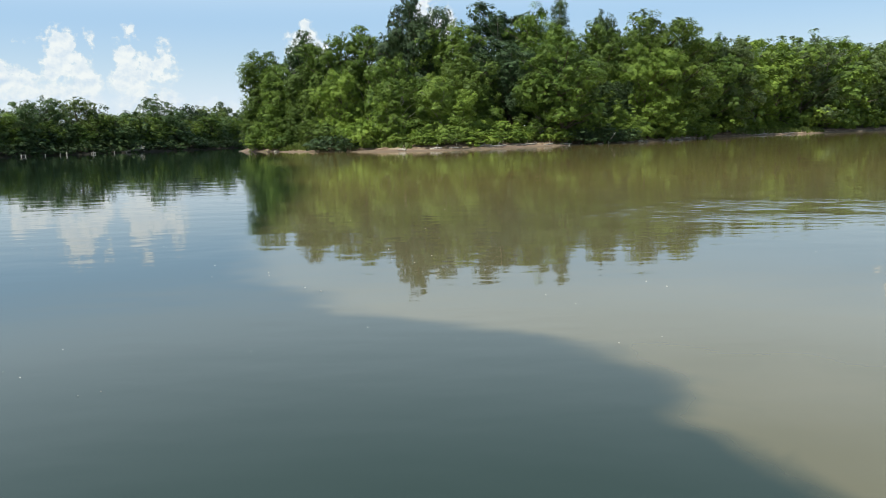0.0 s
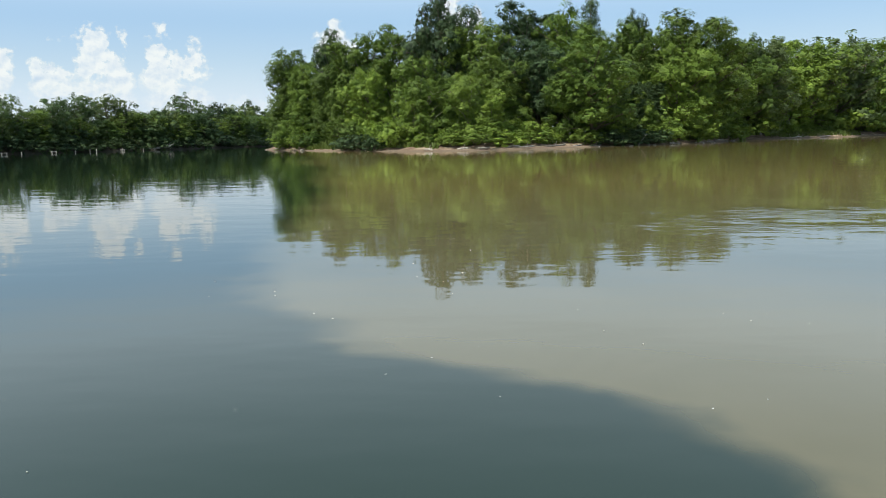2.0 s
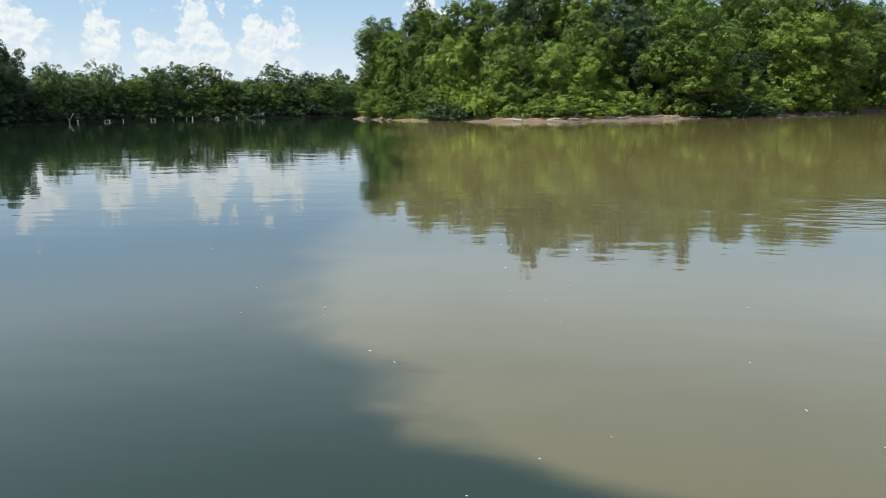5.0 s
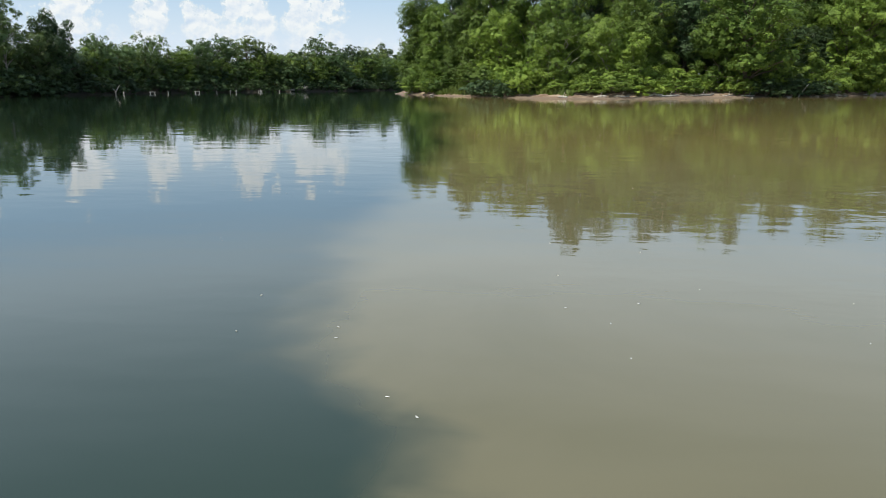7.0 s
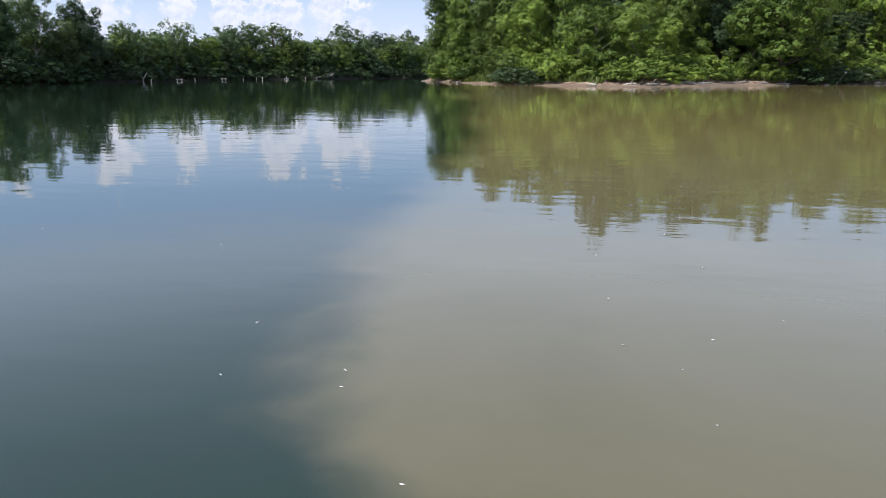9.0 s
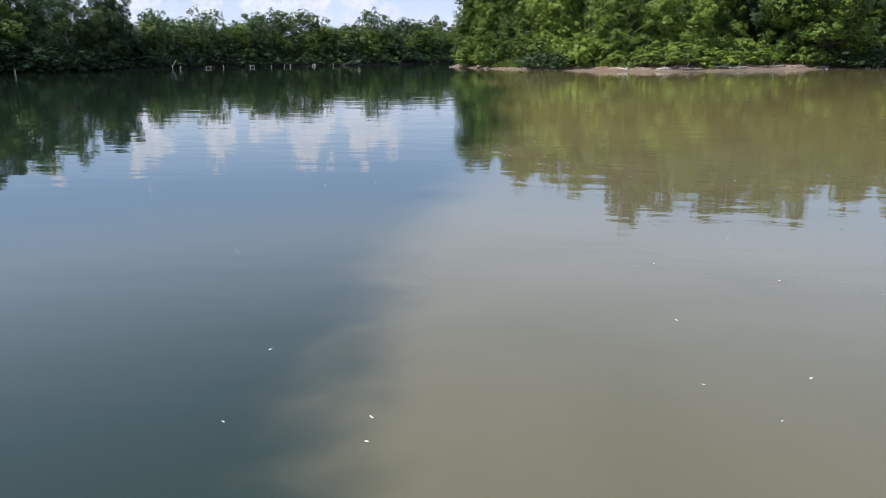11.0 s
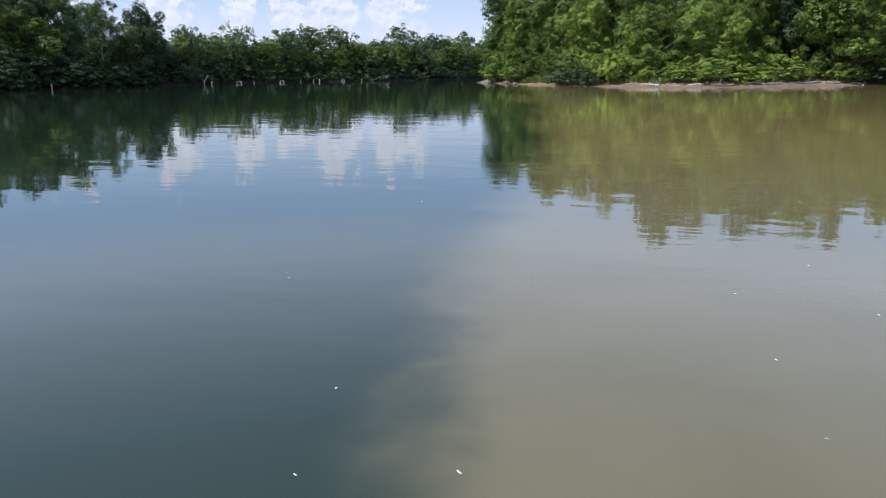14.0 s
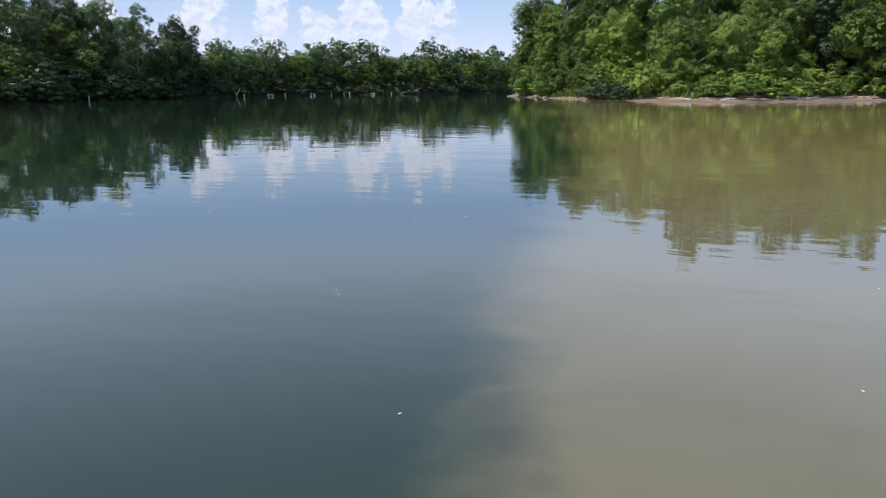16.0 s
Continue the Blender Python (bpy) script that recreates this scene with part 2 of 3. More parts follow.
def fast_mesh(name, verts, faces, material, smooth=False):
    """The same from arrays; all faces have one number of corners."""
    me = bpy.data.meshes.new(name)
    n, k = faces.shape
    me.vertices.add(len(verts))
    me.vertices.foreach_set("co", np.ascontiguousarray(verts, dtype=np.float32).ravel())
    me.loops.add(n * k)
    me.loops.foreach_set("vertex_index", np.ascontiguousarray(faces, dtype=np.int32).ravel())
    me.polygons.add(n)
    me.polygons.foreach_set("loop_start", np.arange(0, n * k, k, dtype=np.int32))
    me.materials.append(material)
    if smooth:
        me.polygons.foreach_set("use_smooth", [True] * n)
    me.update(calc_edges=True)
    me.validate()
    return me


def part(name, data, parent, label=""):
    ob = new(name, data)
    ob.parent = parent
    return tagged(ob, label)


# ---- the plan: shorelines, land to the left of the way along each ----
POINT_SHORE = [(700, 420), (260, 300), (160, 235), (112, 197), (86, 172), (68, 160), (56, 150), (46, 133), (35, 112), (24, 101), (16, 95), (8, 88),
               (0, 84), (-8, 89), (-15, 100), (-24, 113), (-32.5, 127), (-38.5, 145), (-41, 160), (-37, 200), (-12, 262), (60, 340), (300, 520), (700, 900)]
LEFT_SHORE = [(900, 1300), (200, 520), (30, 380), (-42, 300), (-62, 264), (-67, 225), (-74, 190), (-84, 166), (-89, 140), (-85, 102), (-77, 70), (-72, 40),
              (-70, 0), (-80, -60), (-140, -160), (-400, -300)]


def finer(line, step, wobble, seed):
    """A shoreline with small bays and spits."""
    pts = np.array(line, float)
    out = []
    for a, b in zip(pts[:-1], pts[1:]):
        n = max(1, int(np.hypot(*(b - a)) / step))
        n = min(n, 60)
        for k in range(n):
            q = a + (b - a) * k / n
            out.append((q[0] + wobble * noise.noise((q[0] * 0.13, q[1] * 0.13, seed)), q[1] + wobble * noise.noise((q[0] * 0.13, q[1] * 0.13, seed + 9))))
    out.append(tuple(pts[-1]))
    return np.array(out)


POINT_LINE = finer(POINT_SHORE, 2.5, 1.6, 3.0)
LEFT_LINE = finer(LEFT_SHORE, 4.0, 3.0, 5.0)
POINT_POLY = np.vstack([POINT_LINE, [(5000, 1200), (5000, 500)]])
LEFT_POLY = np.vstack([LEFT_LINE, [(-5000, -300), (-5000, 5000), (5000, 5000), (5000, 2600)]])


def land_distance(P, poly, line):
    """Metres inside (positive) or outside a land's shore."""
    P = np.asarray(P, float)
    a, b = poly, np.roll(poly, -1, 0)
    keep = a[:, 1] != b[:, 1]
    a, b = a[keep], b[keep]
    slope = (b[:, 0] - a[:, 0]) / (b[:, 1] - a[:, 1])
    p0, v = line[:-1], line[1:] - line[:-1]
    vv = np.maximum((v * v).sum(1), 1e-9)
    out = np.empty(len(P))
    for k in range(0, len(P), 3000):
        x, y = P[k:k + 3000, 0:1], P[k:k + 3000, 1:2]
        cross = ((a[:, 1] > y) != (b[:, 1] > y)) & (x < slope * (y - a[:, 1]) + a[:, 0])
        inside = cross.sum(1) % 2 == 1
        dx, dy = x - p0[:, 0], y - p0[:, 1]
        t = np.clip((dx * v[:, 0] + dy * v[:, 1]) / vv, 0, 1)
        d = np.sqrt(((dx - t * v[:, 0]) ** 2 + (dy - t * v[:, 1]) ** 2).min(1))
        out[k:k + 3000] = np.where(inside, d, -d)
    return out


def height(P):
    P = np.atleast_2d(np.asarray(P, float))
    dp, dl = land_distance(P, POINT_POLY, POINT_LINE), land_distance(P, LEFT_POLY, LEFT_LINE)
    wob = np.array([noise.noise((x * 0.22, y * 0.22, 1.0)) for x, y in P])
    wob2 = np.array([noise.noise((x * 0.9, y * 0.9, 4.0)) for x, y in P])
    # the sandy beach lies on the side of the point that faces the boat
    beach = np.clip(1.5 - np.abs(P[:, 0] - 5) / 12, 0, 1)

    def rise(d, flat):
        run = 0.8 + flat
        up = np.interp(d / run, [-9, 0, 0.9, 1.02, 1.5, 1.62, 2.1, 2.22, 3.2, 30], [-2.2, 0, 0.22, 0.45, 0.55, 0.85, 0.93, 1.15, 1.3, 1.9])
        return up
    zp = rise(dp + 0.5 * wob, 0.7 + 1.2 * beach)
    zl = rise(dl + 0.8 * wob, 0.3)
    z = np.maximum(zp, zl)
    z = z + np.where(z > 0.05, 0.10 * wob2 + 0.18 * wob * (z > 0.5), 0)
    return z


def build_ground():
    az = np.concatenate([np.arange(-42, 66, 0.3), np.arange(66, 318, 4.0)])
    r = np.concatenate([[0.5, 15, 30, 45], np.arange(55, 80, 2.5), np.arange(80, 125, 0.6), np.arange(125, 200, 1.5), np.arange(200, 300, 4), np.geomspace(300, 4600, 22)])
    A, Rr = np.meshgrid(np.radians(az), r, indexing="ij")
    P = np.stack([-np.sin(A) * Rr, np.cos(A) * Rr], -1).reshape(-1, 2)
    z = height(P)
    z = np.where((np.hypot(P[:, 0], P[:, 1]) > 1500), np.maximum(z, 1.5), z)
    V = np.column_stack([P, z])
    na, nr = len(az), len(r)
    i = np.arange(na)[:, None] * nr + np.arange(nr - 1)[None, :]
    j = ((np.arange(na) + 1) % na)[:, None] * nr + np.arange(nr - 1)[None, :]
    F = np.stack([i, i + 1, j + 1, j], -1).reshape(-1, 4)
    me = fast_mesh("ground", V, F[:, ::-1], ground_material(), smooth=True)
    return tagged(new("ground", me), "low wooded river banks of sand, mud and leaf litter", "ground", kind="structure")


ground = build_ground()


def build_water():
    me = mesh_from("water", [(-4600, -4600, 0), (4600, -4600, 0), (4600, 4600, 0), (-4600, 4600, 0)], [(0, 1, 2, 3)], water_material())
    return tagged(new("water", me), "calm river where clear green water meets a muddy brown stream", "water", kind="structure")


water = build_water()


def build_backdrop():
    n, rows = 96, 12
    R0 = 3500.0
    V, F = [], []
    for k in range(n):
        a = 2 * math.pi * k / n
        for m in range(rows + 1):
            V.append((R0 * math.sin(a), R0 * math.cos(a), -20 + (R0 * math.tan(radians(34)) + 20) * m / rows))
    for k in range(n):
        for m in range(rows):
            a, b = k * (rows + 1) + m, ((k + 1) % n) * (rows + 1) + m
            F.append((a, a + 1, b + 1, b))
    me = mesh_from("backdrop", V, F, cloud_material(), smooth=True)
    return tagged(new("backdrop", me), "blue summer sky with heaped white clouds", "sky", kind="structure")


backdrop = build_backdrop()

# ---- trees ----
rng = np.random.default_rng(7)


def unit(v):
    return v / np.maximum(np.linalg.norm(v, axis=-1, keepdims=True), 1e-9)


def leaves_at(C, N, size, gen, droop=0.25, slim=0.55):
    """Folded leaf sprays at C that face along N."""
    n = len(C)
    N = unit(N)
    side = unit(np.cross(N, gen.normal(size=(n, 3))))
    along = unit(np.cross(side, N) + np.array([0, 0, -droop]))
    s = size * gen.uniform(0.6, 1.35, (n, 1))
    w = s * slim * gen.uniform(0.7, 1.2, (n, 1))
    base, tip = C - along * s * 0.5, C + along * s * 0.5
    fold = N * w * 0.35
    V = np.stack([base + side * w * 0.5 - fold, base - side * w * 0.5 - fold, tip], 1).reshape(-1, 3)
    F = np.arange(n * 3).reshape(-1, 3)
    return V, F


def crown_mesh(name, seed, lobes, count, size, material, clump=0.5, inner=0.15, droop=0.25, slim=0.55, flat=0.75, many=24):
    """A crown: lobes (x, y, z, rx, rz), each a leafy cushion, fuller above than below."""
    gen = np.random.default_rng(seed)
    L = np.array(lobes)
    area = L[:, 3] * (L[:, 3] + L[:, 4])
    per = np.maximum(3, (area / area.sum() * count / many).astype(int))
    Cs, Ns = [], []
    for (x, y, z, rx, rz), m in zip(L, per):
        d = unit(gen.normal(size=(m, 3)) + np.array([0, 0, 0.45]))
        ray = 1 + 0.10 * gen.normal(size=(m, 1)) + 0.10 * np.sin(5.0 * d[:, :1] + 4.0 * d[:, 1:2] + seed)
        cc = np.array([x, y, z]) + d * np.array([rx, rx, rz]) * ray
        rc = clump * min(1.0, 0.45 + 0.5 * rx) * gen.uniform(0.5, 1.3, m)
        k = gen.integers(int(many * 0.6), int(many * 1.4) + 1, m)
        c, r_, out = (np.repeat(v, k, 0) for v in (cc, rc[:, None], d))
        n = len(c)
        e = unit(gen.normal(size=(n, 3)) + out * 0.5 + np.array([0, 0, 0.3]))
        Cs.append(c + e * gen.uniform(0.2, 1.0, (n, 1)) ** 0.6 * r_ * np.array([1, 1, flat]))
        Ns.append(1.0 * out + 0.25 * e + 0.26 * gen.normal(size=(n, 3)) + np.array([0, 0, 0.18]))
        n = int(m * many * inner)
        q = unit(gen.normal(size=(n, 3))) * gen.uniform(0.3, 0.8, (n, 1)) * np.array([rx, rx, rz])
        Cs.append(np.array([x, y, z]) + q)
        Ns.append(gen.normal(size=(n, 3)))
    V, F = leaves_at(np.concatenate(Cs), np.concatenate(Ns), size, gen, droop, slim)
    return fast_mesh(name, V, F, material)


def tube(V, F, path, radii, sides=7):
    """A tapered limb along a path, added to lists."""
    start = len(V)
    path = [Vector(p) for p in path]
    for k, (p, r) in enumerate(zip(path, radii)):
        d = (path[min(k + 1, len(path) - 1)] - path[max(k - 1, 0)]).normalized()
        u = d.cross(Vector((0.3, 0.9, 0.1))).normalized()
        w = d.cross(u)
        for m in range(sides):
            a = 2 * math.pi * m / sides
            V.append(p + (u * math.cos(a) + w * math.sin(a)) * r)
    for k in range(len(path) - 1):
        for m in range(sides):
            a, b = start + k * sides + m, start + k * sides + (m + 1) % sides
            F.append((a, b, b + sides, a + sides))
    F.append(tuple(start + m for m in reversed(range(sides))))
    F.append(tuple(start + (len(path) - 1) * sides + m for m in range(sides)))


def trunk_mesh(name, seed, lobes, top, radius, material, lean=0.5, twigs=3):
    gen = random.Random(seed)
    V, F = [], []
    bend = [(lean * gen.uniform(-1, 1) * k / 4, lean * gen.uniform(-1, 1) * k / 4, top * k / 6) for k in range(7)]
    tube(V, F, [(bend[0][0], bend[0][1], -0.6)] + bend, [radius * 1.5, radius * 1.25] + [radius * (1 - 0.13 * k) for k in range(1, 7)], 9)
    for x, y, z, rx, rz in lobes:
        h = max(0.12 * top, min(0.9 * top, z - 0.55 * math.hypot(x, y) - 0.8))
        k = h / top * 6
        i = min(5, int(k))
        a = Vector(bend[i]).lerp(Vector(bend[i + 1]), k - i)
        e = Vector((x, y, z))
        m1 = a.lerp(e, 0.4) + Vector((gen.uniform(-.3, .3), gen.uniform(-.3, .3), 0.35))
        r0 = radius * 0.45 * (1 - 0.5 * h / top)
        tube(V, F, [a, m1, e, e + (e - m1) * 0.35], [r0, r0 * 0.75, r0 * 0.4, r0 * 0.12], 6 if twigs else 4)
        for q in range(twigs):
            f = e + Vector((gen.uniform(-1, 1) * rx, gen.uniform(-1, 1) * rx, gen.uniform(-0.2, 0.9) * rz))
            tube(V, F, [m1.lerp(e, 0.6), e.lerp(f, 0.5), f], [r0 * 0.35, r0 * 0.22, 0.015], 4)
    return mesh_from(name, V, F, material, smooth=True)


def round_lobes(g, n, low, mid, rx, rz, size, jitter=0.18):
    """Lobes spread evenly over an ellipsoid, from an angle below its middle up to the top."""
    out, turn = [], g.uniform(0, 6.28)
    s0 = math.sin(radians(low))
    for k in range(n):
        s = s0 + (0.97 - s0) * (k + 0.5) / n
        c = math.sqrt(1 - s * s)
        a = turn + k * 2.39996 + g.uniform(-0.3, 0.3)
        f = 1 + g.uniform(-jitter, jitter)
        q = size * (g.uniform(1.15, 1.55) if k % 3 == 0 else g.uniform(0.6, 1.0))
        out.append((math.cos(a) * c * rx * f, math.sin(a) * c * rx * f, mid + s * rz * f, q, q * g.uniform(0.75, 1.0)))
    return out


def lobe_set(seed, kind):
    g = random.Random(seed)
    if kind == "broad":          # wide round crown that hangs low, 14 m
        return [(0, 0, 7.2, 2.9, 4.2)] + round_lobes(g, 38, -50, 6.8, 3.9, 5.9, 1.2, 0.30)
    if kind == "wood":           # crown that reaches to the ground, seen far off
        return [(0, 0, 5.8, 2.9, 4.6)] + round_lobes(g, 26, -65, 6.0, 3.7, 6.0, 1.35, 0.24)
    if kind == "tall":           # high open crown on a long trunk, 18 m
        return [(0, 0, 11.5, 1.9, 3.4)] + round_lobes(g, 30, -60, 11.2, 3.2, 5.4, 1.0, 0.30)
    if kind == "draped":         # a column hung with vines to the ground, 14 m
        out = []
        for k in range(17):
            a, z = k * 2.4 + g.uniform(-0.5, 0.5), 0.8 + k * 0.78
            reach = 1.7 - 0.04 * k + g.uniform(-0.4, 0.4)
            out.append((math.cos(a) * reach, math.sin(a) * reach, z, g.uniform(1.1, 1.6), g.uniform(1.3, 2.1)))
        return out
    if kind == "spire":          # dark upright tree, pointed, 18 m
        out = []
        for k in range(20):
            z = 3.6 + k * 0.72
            reach = 2.6 * (1 - (k / 21) ** 1.5)
            out.append((math.cos(k * 2.4) * reach, math.sin(k * 2.4) * reach, z, 0.6 + 1.2 * (1 - k / 20), g.uniform(0.7, 1.1)))
        return out
    if kind in ("mound", "thicket"):   # a vine-covered bush, 4 m
        return [(0, 0, 1.1, 1.5, 1.2)] + round_lobes(g, 18, -15, 0.9, 1.95, 2.1, 0.72, 0.30)
    return round_lobes(g, 17, -60, 4.4, 2.1, 3.8, 0.95, 0.36)   # young bank tree, 9 m


FORM = {  # trunk height, radius, leaf count, leaf size, bark
    "broad": (10.5, 0.30, 36000, 0.215, BARK), "tall": (15.0, 0.30, 27000, 0.20, BARK_PALE), "draped": (12.5, 0.26, 34000, 0.20, BARK),
    "spire": (17.0, 0.26, 28000, 0.19, BARK), "mound": (1.6, 0.09, 8500, 0.165, BARK), "young": (7.0, 0.15, 12000, 0.20, BARK_PALE),
    "wood": (10.5, 0.26, 9800, 0.30, BARK), "thicket": (1.6, 0.08, 2600, 0.26, BARK)}
CLUMP = {"mound": 0.30, "thicket": 0.32, "wood": 0.60}
LABEL = {"broad": "broad leafy green tree leaning over the river bank", "tall": "tall slender green tree with an open feathery crown",
         "draped": "tree trunk draped to the ground in green vines", "spire": "upright green tree with a pointed top",
         "mound": "green bush overgrown with vines on the bank", "young": "young leafy green tree at the edge of the water",
         "wood": "leafy green tree in the dense wood behind the bank", "thicket": "low green thicket hanging over the water"}
TINT = {"leaf_green": "green", "leaf_vine": "bright yellow-green", "leaf_dark": "dark green", "leaf_pale": "pale green", "leaf_shore": "deep green"}
PROTO = {}


def make_tree(kind, material, seed):
    """The data of one kind of tree, built once and shared."""
    key = (kind, material.name, seed)
    if key not in PROTO:
        lobes = lobe_set(seed * 17 + len(kind), kind)
        top, rad, count, size, bark = FORM[kind]
        crown = crown_mesh("crown", seed, lobes, count, size, material, clump=CLUMP.get(kind, 0.50), flat=0.8,
                           inner=0.16, droop=1.0 if kind == "draped" else 0.4, slim=0.6 if kind == "spire" else 0.95)
        z = np.empty(len(crown.vertices) * 3, dtype=np.float32)
        crown.vertices.foreach_get("co", z)
        PROTO[key] = (trunk_mesh("trunk", seed, lobes, top, rad, bark, twigs=0 if kind in ("mound", "wood", "thicket") else 3), crown, float(np.percentile(z[2::3], 99.6)))
    return PROTO[key]


def plant(kind, material, seed, x, y, tall, wide=1.0, turn=0.0, group="", label="", base=None):
    trunk, crown, high = make_tree(kind, material, seed)
    name = "bush" if kind in ("mound", "thicket") else "tree"
    z = float(height([(x, y)])[0]) - 0.05 if base is None else base
    k = (tall - z) / high
    thing = new(name)
    thing.matrix_world = Matrix.Translation((x, y, z)) @ Matrix.Rotation(turn, 4, "Z") @ Matrix.Diagonal((k * wide, k * wide, k, 1))
    tagged(thing, label or LABEL[kind].replace("green", TINT[material.name]), name, group or ("bushes along the shore" if name == "bush" else "trees of the river bank"))
    part("trunk", trunk, thing)
    part("crown", crown, thing)
    return thing


def shore_spots(line, step, x0, x1, y0, y1, poly):
    """Places along a shore inside a stretch of the plan, with the way inland."""
    out, left = [], 0.0
    for a, b in zip(line[:-1], line[1:]):
        v = b - a
        n = np.hypot(*v)
        while left < n:
            q = a + v * left / n
            w = np.array([-v[1], v[0]]) / n
            if land_distance(np.array([q + w * 0.5]), poly, line)[0] < 0:
                w = -w
            if x0 <= q[0] <= x1 and y0 <= q[1] <= y1:
                out.append((q, w))
            left += step
        left -= n
    return out


# the wooded point: kind, leaf, x, y, height, width
POINT_TREES = [
    ("draped", LEAF_MID, -30.2, 129, 16.6, 1.25), ("draped", LEAF_VINE, -26.0, 122, 13.8, 1.25), ("draped", LEAF_VINE, -30.5, 135, 13.0, 1.1), ("tall", LEAF_DARK_SHADE, -22.5, 131, 19.8, 1.0), ("broad", LEAF_MID, -15.5, 119, 17.6, 0.95),
    ("tall", LEAF_MID, -11.0, 119, 19.3, 1.0), ("broad", LEAF_DARK_SHADE, -3.0, 117, 22.8, 0.72), ("tall", LEAF_DARK_SHADE, -5.5, 120, 20.5, 0.8), ("broad", LEAF_MID, 3.0, 115, 18.5, 0.95), ("tall", LEAF_DARK_SHADE, 10.5, 123, 23.0, 1.25),
    ("broad", LEAF_MID, 16.0, 118, 20.5, 0.9), ("spire", LEAF_DARK_SHADE, 20.3, 122, 23.0, 0.85), ("broad", LEAF_DARK_SHADE, 31.5, 141, 23.2, 0.5), ("broad", LEAF_MID, 36.5, 122, 20.3, 1.15),
    ("broad", LEAF_MID, 57.0, 156, 20.0, 1.0), ("tall", LEAF_PALE, 62.0, 160, 20.5, 1.2), ("broad", LEAF_PALE, 58.5, 160, 18.0, 1.0), ("broad", LEAF_MID, 27.0, 119, 18.6, 0.95),
    # broad vine-leaf trees by x 32 to 40: brighter leaf in place of sunlight
    ("broad", LEAF_MID, 17.0, 100.5, 14.0, 1.15), ("broad", LEAF_VINE, 35.0, 117.5, 14.6, 1.15), ("broad", LEAF_VINE, -14.0, 109, 11.4, 1.0), ("broad", LEAF_MID, 4.4, 103, 12.6, 1.05),
    ("broad", LEAF_MID, -6.0, 105, 12.8, 0.95), ("broad", LEAF_DARK_SHADE, 10.5, 106, 14.5, 1.0), ("broad", LEAF_VINE, 32.0, 114.5, 14.5, 1.05), ("broad", LEAF_VINE, 39.5, 126, 14.0, 1.1),
    # dark trees near x 20 to 28 carry the hollow's shade in leaf colour
    ("draped", LEAF_MID, -21.0, 118, 13.0, 1.3), ("draped", LEAF_VINE, -1.0, 103, 9.6, 1.5), ("broad", LEAF_MID, 43.0, 136, 15.0, 1.0), ("broad", LEAF_VINE, 48.0, 146, 16.0, 1.0), ("broad", LEAF_DARK_SHADE, 21.5, 111, 13.0, 1.0), ("draped", LEAF_DARK_SHADE, 24.0, 109, 9.0, 1.6), ("draped", LEAF_DARK_SHADE, 20.0, 107.5, 8.0, 1.6), ("draped", LEAF_DARK_SHADE, 28.0, 113, 9.0, 1.6),
    ("wood", LEAF_VINE, 66.0, 170, 21.1, 1.2), ("wood", LEAF_VINE, 74.0, 177, 21.8, 1.2), ("wood", LEAF_VINE, 82.0, 182, 21.8, 1.2), ("wood", LEAF_PALE, 91.0, 188, 22.7, 1.2),
    ("wood", LEAF_VINE, 99.0, 196, 23.4, 1.2), ("wood", LEAF_VINE, 108.0, 206, 24.6, 1.2), ("wood", LEAF_PALE, 118.0, 214, 25.2, 1.2), ("wood", LEAF_MID, 129.0, 224, 25.7, 1.3),
    ("wood", LEAF_PALE, 60.0, 160, 19.9, 1.1), ("wood", LEAF_MID, 142.0, 234, 25.7, 1.3), ("wood", LEAF_MID, 112.0, 222, 28.1, 1.2), ("wood", LEAF_MID, 86.0, 196, 24.6, 1.1),
]
for k, (kind, leaf, x, y, h, w) in enumerate(POINT_TREES):
    plant(kind, leaf, 1 + k % 2, x, y, h, w, turn=k * 1.7)

# woods that close the point behind its first rows
gen = random.Random(11)
for k in range(22):
    x = 60 + 5.0 * k
    plant("wood", gen.choice((LEAF_MID, LEAF_PALE, LEAF_VINE)), 1 + k % 2, x, 176 + (x - 60) * 0.72 + gen.uniform(0, 8), gen.uniform(16.5, 20.5), 1.3, turn=gen.uniform(0, 6.3))
for k in range(17):
    x = -24 + 4.8 * k
    y = 128 + gen.uniform(0, 10) + 0.25 * max(0.0, x - 20)
    if height([(x, y)])[0] < 0.8:
        y += 16
    plant("wood", gen.choice((LEAF_MID, LEAF_DARK_SHADE, LEAF_MID)), 1 + k % 2, x, y, gen.uniform(12.0, 15.5), 1.1, turn=gen.uniform(0, 6.3))

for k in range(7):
    plant("wood", LEAF_DARK_SHADE, 1 + k % 2, -9.0 + 5.5 * k, 123.5 + 1.5 * (k % 2), 8.5 + k % 3, 1.5, turn=1.1 * k)

